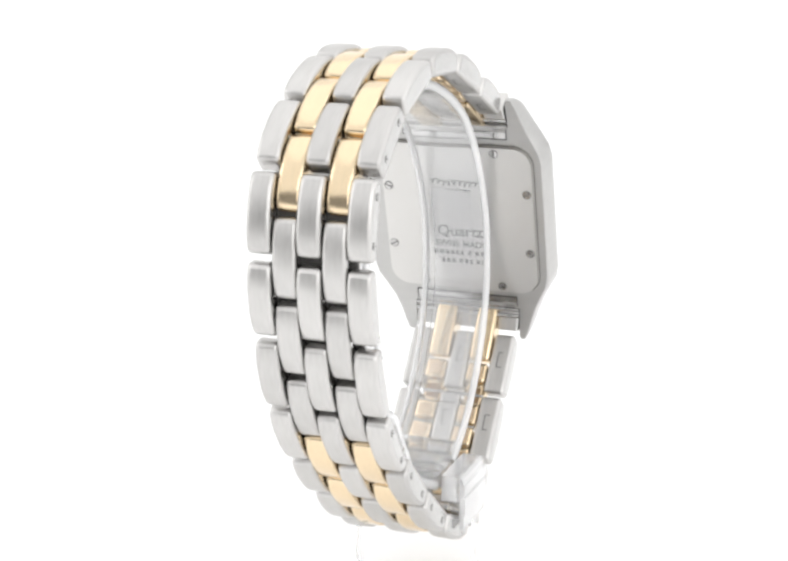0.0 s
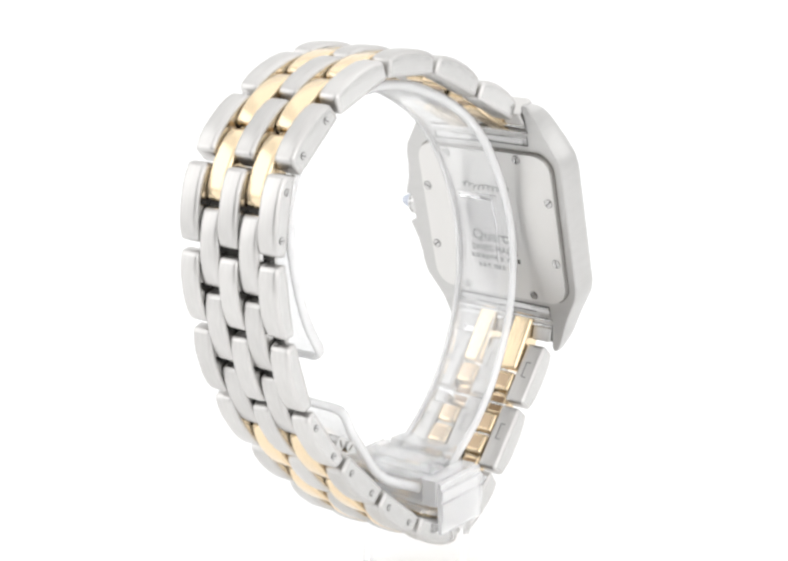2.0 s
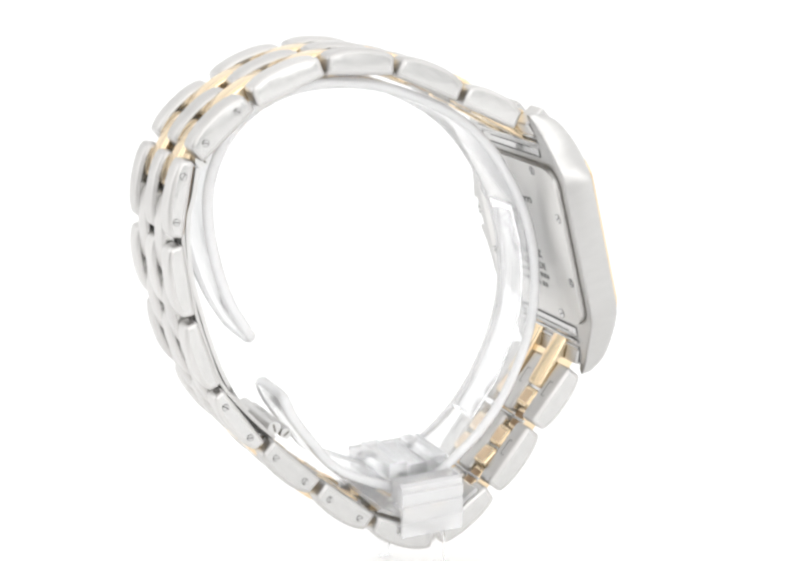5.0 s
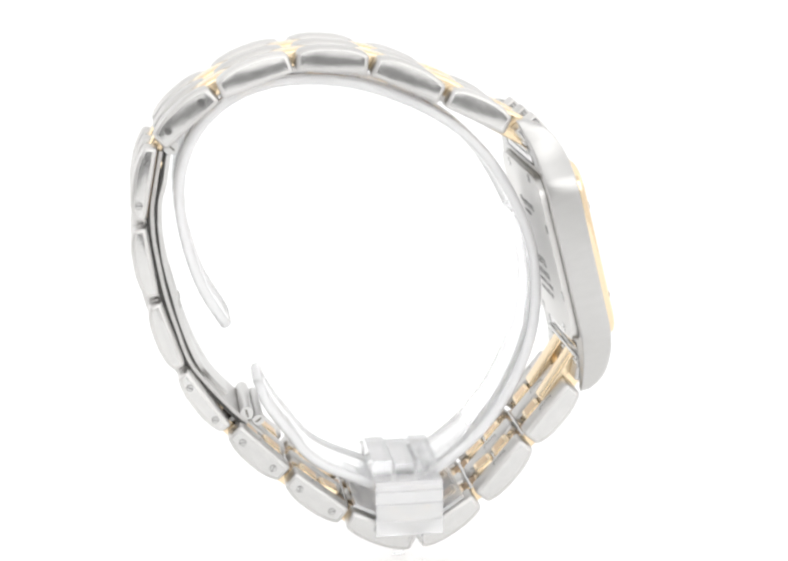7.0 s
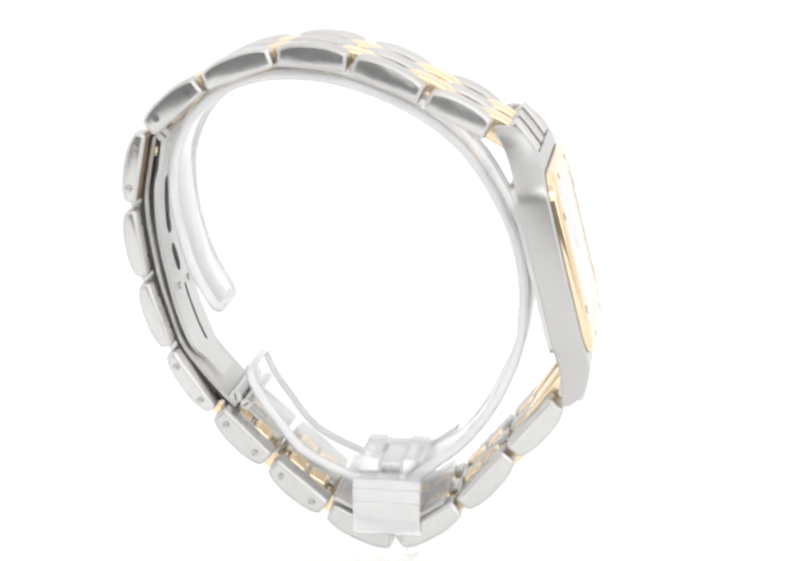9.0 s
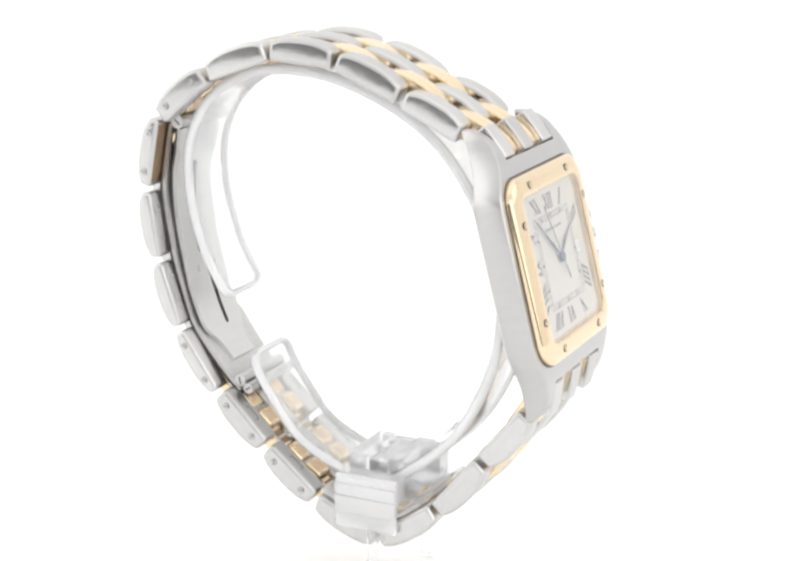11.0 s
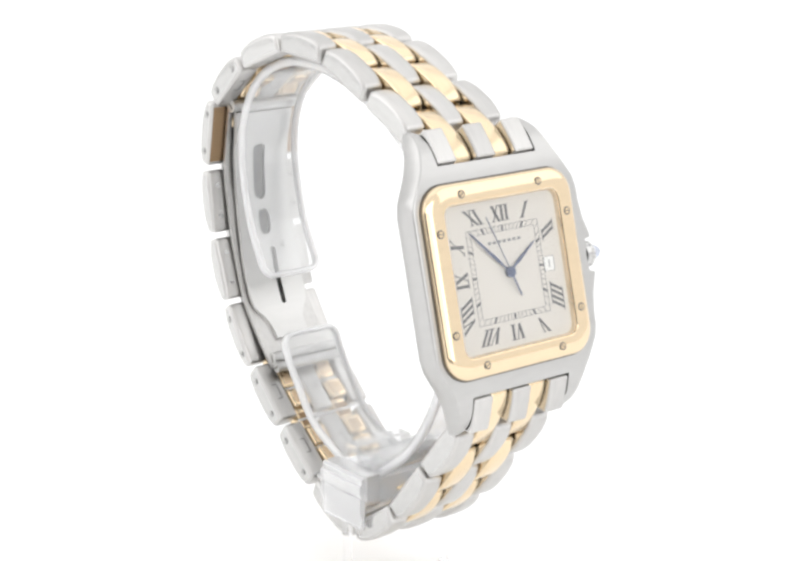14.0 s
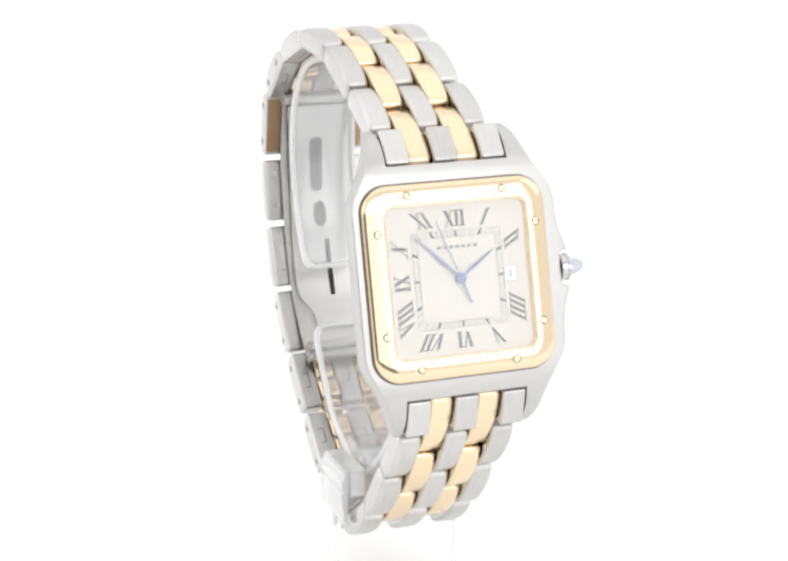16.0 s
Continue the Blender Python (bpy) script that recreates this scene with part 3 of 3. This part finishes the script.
    # blued pointers at about seven minutes to two
    def pointer(name, length, tail, width, z, angle, label):
        pts = [(-width * 0.45, -tail), (width * 0.45, -tail), (width * 0.5, 1.0), (width, length * 0.35), (width * 0.42, length * 0.9), (0, length), (-width * 0.42, length * 0.9), (-width, length * 0.35), (-width * 0.5, 1.0)]
        part(name, prism(pts, z, z + 0.12), blued, dial, label, pose(0, 0, 0, 0, 0, -angle), smooth=0)
    pointer("hour_pointer", 6.6, 0.4, 0.26, 0.22, 55.5, "blued steel hour pointer")
    pointer("minute_pointer", 9.4, 0.4, 0.24, 0.4, 315.0, "blued steel minute pointer")
    bm = bmesh.new()
    add_stroke(bm, (0, -3.8), (0, 0), 0.26, 0.58, 0.66)
    add_stroke(bm, (0, 0), (0, 8.8), 0.11, 0.58, 0.66)
    part("second_pointer", bm, blued, dial, "thin blued seconds pointer", pose(0, 0, 0, 0, 0, -339.5), smooth=0)
    part("centre_cap", rod(0.78, 0.2, 0.75, 24, 0.2), blued, dial, "round blued centre cap")
    glass = part("crystal", soften(prism(rounded(10.72, 10.77, 1.6), 0.84, 1.0), 0.02, 1, 60), crystal_glass, watch, "clear flat watch crystal", CASE)
    glass.visible_shadow = False


bracelet()
clasp()
head()


# ---------------------------------------------------------------- the clear stand
stand = tagged(new("watch_stand"), "clear acrylic C-shaped watch stand inside the bracelet", "display stand")


ARM_MID, ARM_HALF, ARM_ROUND, ARM_THICK = 0.0, 5.3, 1.9, 1.5


def lengths(path):
    out = [0.0]
    for a, b in zip(path, path[1:]):
        out.append(out[-1] + (b - a).length)
    return out


def sweep_band(path):
    """The clear sheet of an arm, rounded off at its free tip."""
    run = lengths(path)

    def wide(t):
        s = t * (len(path) - 1)
        i = min(int(s), len(path) - 2)
        s = run[i] + (run[i + 1] - run[i]) * (s - i)
        if s >= ARM_ROUND:
            return 1.0
        return (ARM_HALF - ARM_ROUND + math.sqrt(max(0.0, ARM_ROUND ** 2 - (ARM_ROUND - s) ** 2))) / ARM_HALF

    return soften(strip(path, ARM_HALF - 0.35, ARM_THICK - 0.1, (), wide), 0.2, 2, 60)


def rim(path, wide=0.95):
    """The thick rounded edge of an arm: up one side, round the tip and down the other."""
    run = lengths(path)
    way = normals(path)
    r, h, end = ARM_ROUND, ARM_HALF, run[-1]
    line = [(end * (1 - k / 60) + r * k / 60, -h) for k in range(61)]
    line += [(r - r * math.sin(radians(a)), -h + r - r * math.cos(radians(a))) for a in range(12, 91, 13)]
    line += [(0.0, -h + r + (2 * h - 2 * r) * k / 8) for k in range(1, 9)]
    line += [(r - r * math.cos(radians(a)), h - r + r * math.sin(radians(a))) for a in range(12, 91, 13)]
    line += [(r + (end - r) * k / 60, h) for k in range(1, 61)]
    points, sides = [], []
    for s, w in line:
        i = max(k for k in range(len(run) - 1) if run[k] <= s + 1e-6)
        f = (s - run[i]) / (run[i + 1] - run[i])
        p = path[i].lerp(path[i + 1], f)
        n = way[i].lerp(way[i + 1], f).normalized()
        points.append(Vector((p.x, w, p.y)))
        sides.append(Vector((n.x, 0, n.y)))
    bm = bmesh.new()
    loops = []
    for i, (p, n) in enumerate(zip(points, sides)):
        t = (points[min(i + 1, len(points) - 1)] - points[max(i - 1, 0)]).normalized()
        b = t.cross(n).normalized()
        loops.append([bm.verts.new(p + b * (wide / 2 * math.cos(a)) * 1.1 + n * (ARM_THICK / 2 * math.sin(a)) * 1.1) for a in [math.pi * (k + 0.5) / 4 for k in range(8)]])
    for a, b in zip(loops, loops[1:]):
        for i in range(8):
            bm.faces.new((a[i], a[(i + 1) % 8], b[(i + 1) % 8], b[i]))
    bm.faces.new(loops[0])
    bm.faces.new(loops[-1])
    return bm


def clear_stand():
    long_arm = [(-28.2, 39.4), (-31.7, 45.6), (-33.7, 52.0), (-34.6, 58.0), (-34.1, 64.0), (-31.2, 69.9), (-25.9, 74.2), (-18.2, 76.3), (-7.9, 75.4), (3.0, 71.0),
                (10.6, 64.8), (16.4, 55.2), (18.9, 45.9), (18.3, 35.6), (14.4, 26.0), (9.2, 19.2), (2.0, 13.6)]
    short_arm = [(-23.7, 30.2), (-22.6, 27.2), (-19.8, 22.9), (-14.9, 17.0), (-6.0, 12.6)]
    for name, line, words in (("long_arm", long_arm, "clear curved acrylic band"), ("short_arm", short_arm, "short clear acrylic arm")):
        path = catmull(line, 10)
        arm = part(name, sweep_band(path), acrylic, stand, words, pose(0, ARM_MID, 0))
        part("rim", rim(path), frosted, arm, "thick rounded acrylic rim", smooth=60)
    path = catmull([(15.6, 54.9), (17.6, 46.0), (17.1, 36.4), (13.6, 27.4), (9.0, 21.0)], 10)
    part("inner_strip", soften(strip(path, 3.3, 0.35), 0.1, 2, 60), film_clear, stand, "clear strip lining the band")
    path = catmull([(-9.8, 10.9), (-5.4, 8.8), (-0.6, 7.0), (3.2, 8.5), (7.2, 11.2)], 8)
    part("saddle", soften(strip(path, 8.6, 0.6), 0.15, 2, 60), hazy, stand, "milky clear saddle under the arms")
    for w0, w1 in ((-8.9, -6.4), (6.4, 8.9)):
        part("bridge", block(-6.6, 3.8, w0, w1, 10.4, 14.6, 0.8, 3), hazy, stand, "clear acrylic bridge block")
    for u0, u1, top in ((-6.4, -3.4, 16.6), (-2.9, 0.1, 15.9), (0.6, 3.6, 16.6)):
        part("rib", block(u0, u1, -5.4, 5.4, 13.9, top, 0.5, 3), acrylic, stand, "low clear acrylic rib")
    steps = [(9.4, 6.0), (10.1, 6.0), (10.1, 8.3), (10.35, 8.5), (10.35, 11.1), (10.0, 11.25), (10.0, 11.6), (10.35, 11.75), (10.35, 13.2), (9.95, 13.4), (9.95, 14.2), (9.4, 14.6)]
    for s in (-1, 1):
        bm = prism([(w, v) for w, v in steps], -6.6, 3.8)
        for k in bm.verts:                     # the outline lies across the ring, the plate runs along it
            k.co = Vector((k.co.z, s * k.co.x, k.co.y))
        part("side_plate", soften(bm, 0.12, 2, 40), hazy, stand, "stepped clear acrylic side plate")
        a, b = sorted((9.5 * s, 10.2 * s))
        part("leg", block(-1.1, 0.7, a, b, -5.92, 5.95, 0.2), film_clear, stand, "thin clear leg")


clear_stand()
setting()


# ---------------------------------------------------------------- the turning table carries watch and stand
def motions():
    rows = []
    for k in range(17):
        turn = 69.47 - 8.65 * k
        rows.append((float(k), pose(-0.12 * U, 0, LIFT * U, 0, 0, turn) @ pose(0.06 * U, -1.86 * U, 0)))
    walk(watch, rows)
    walk(stand, rows)


motions()
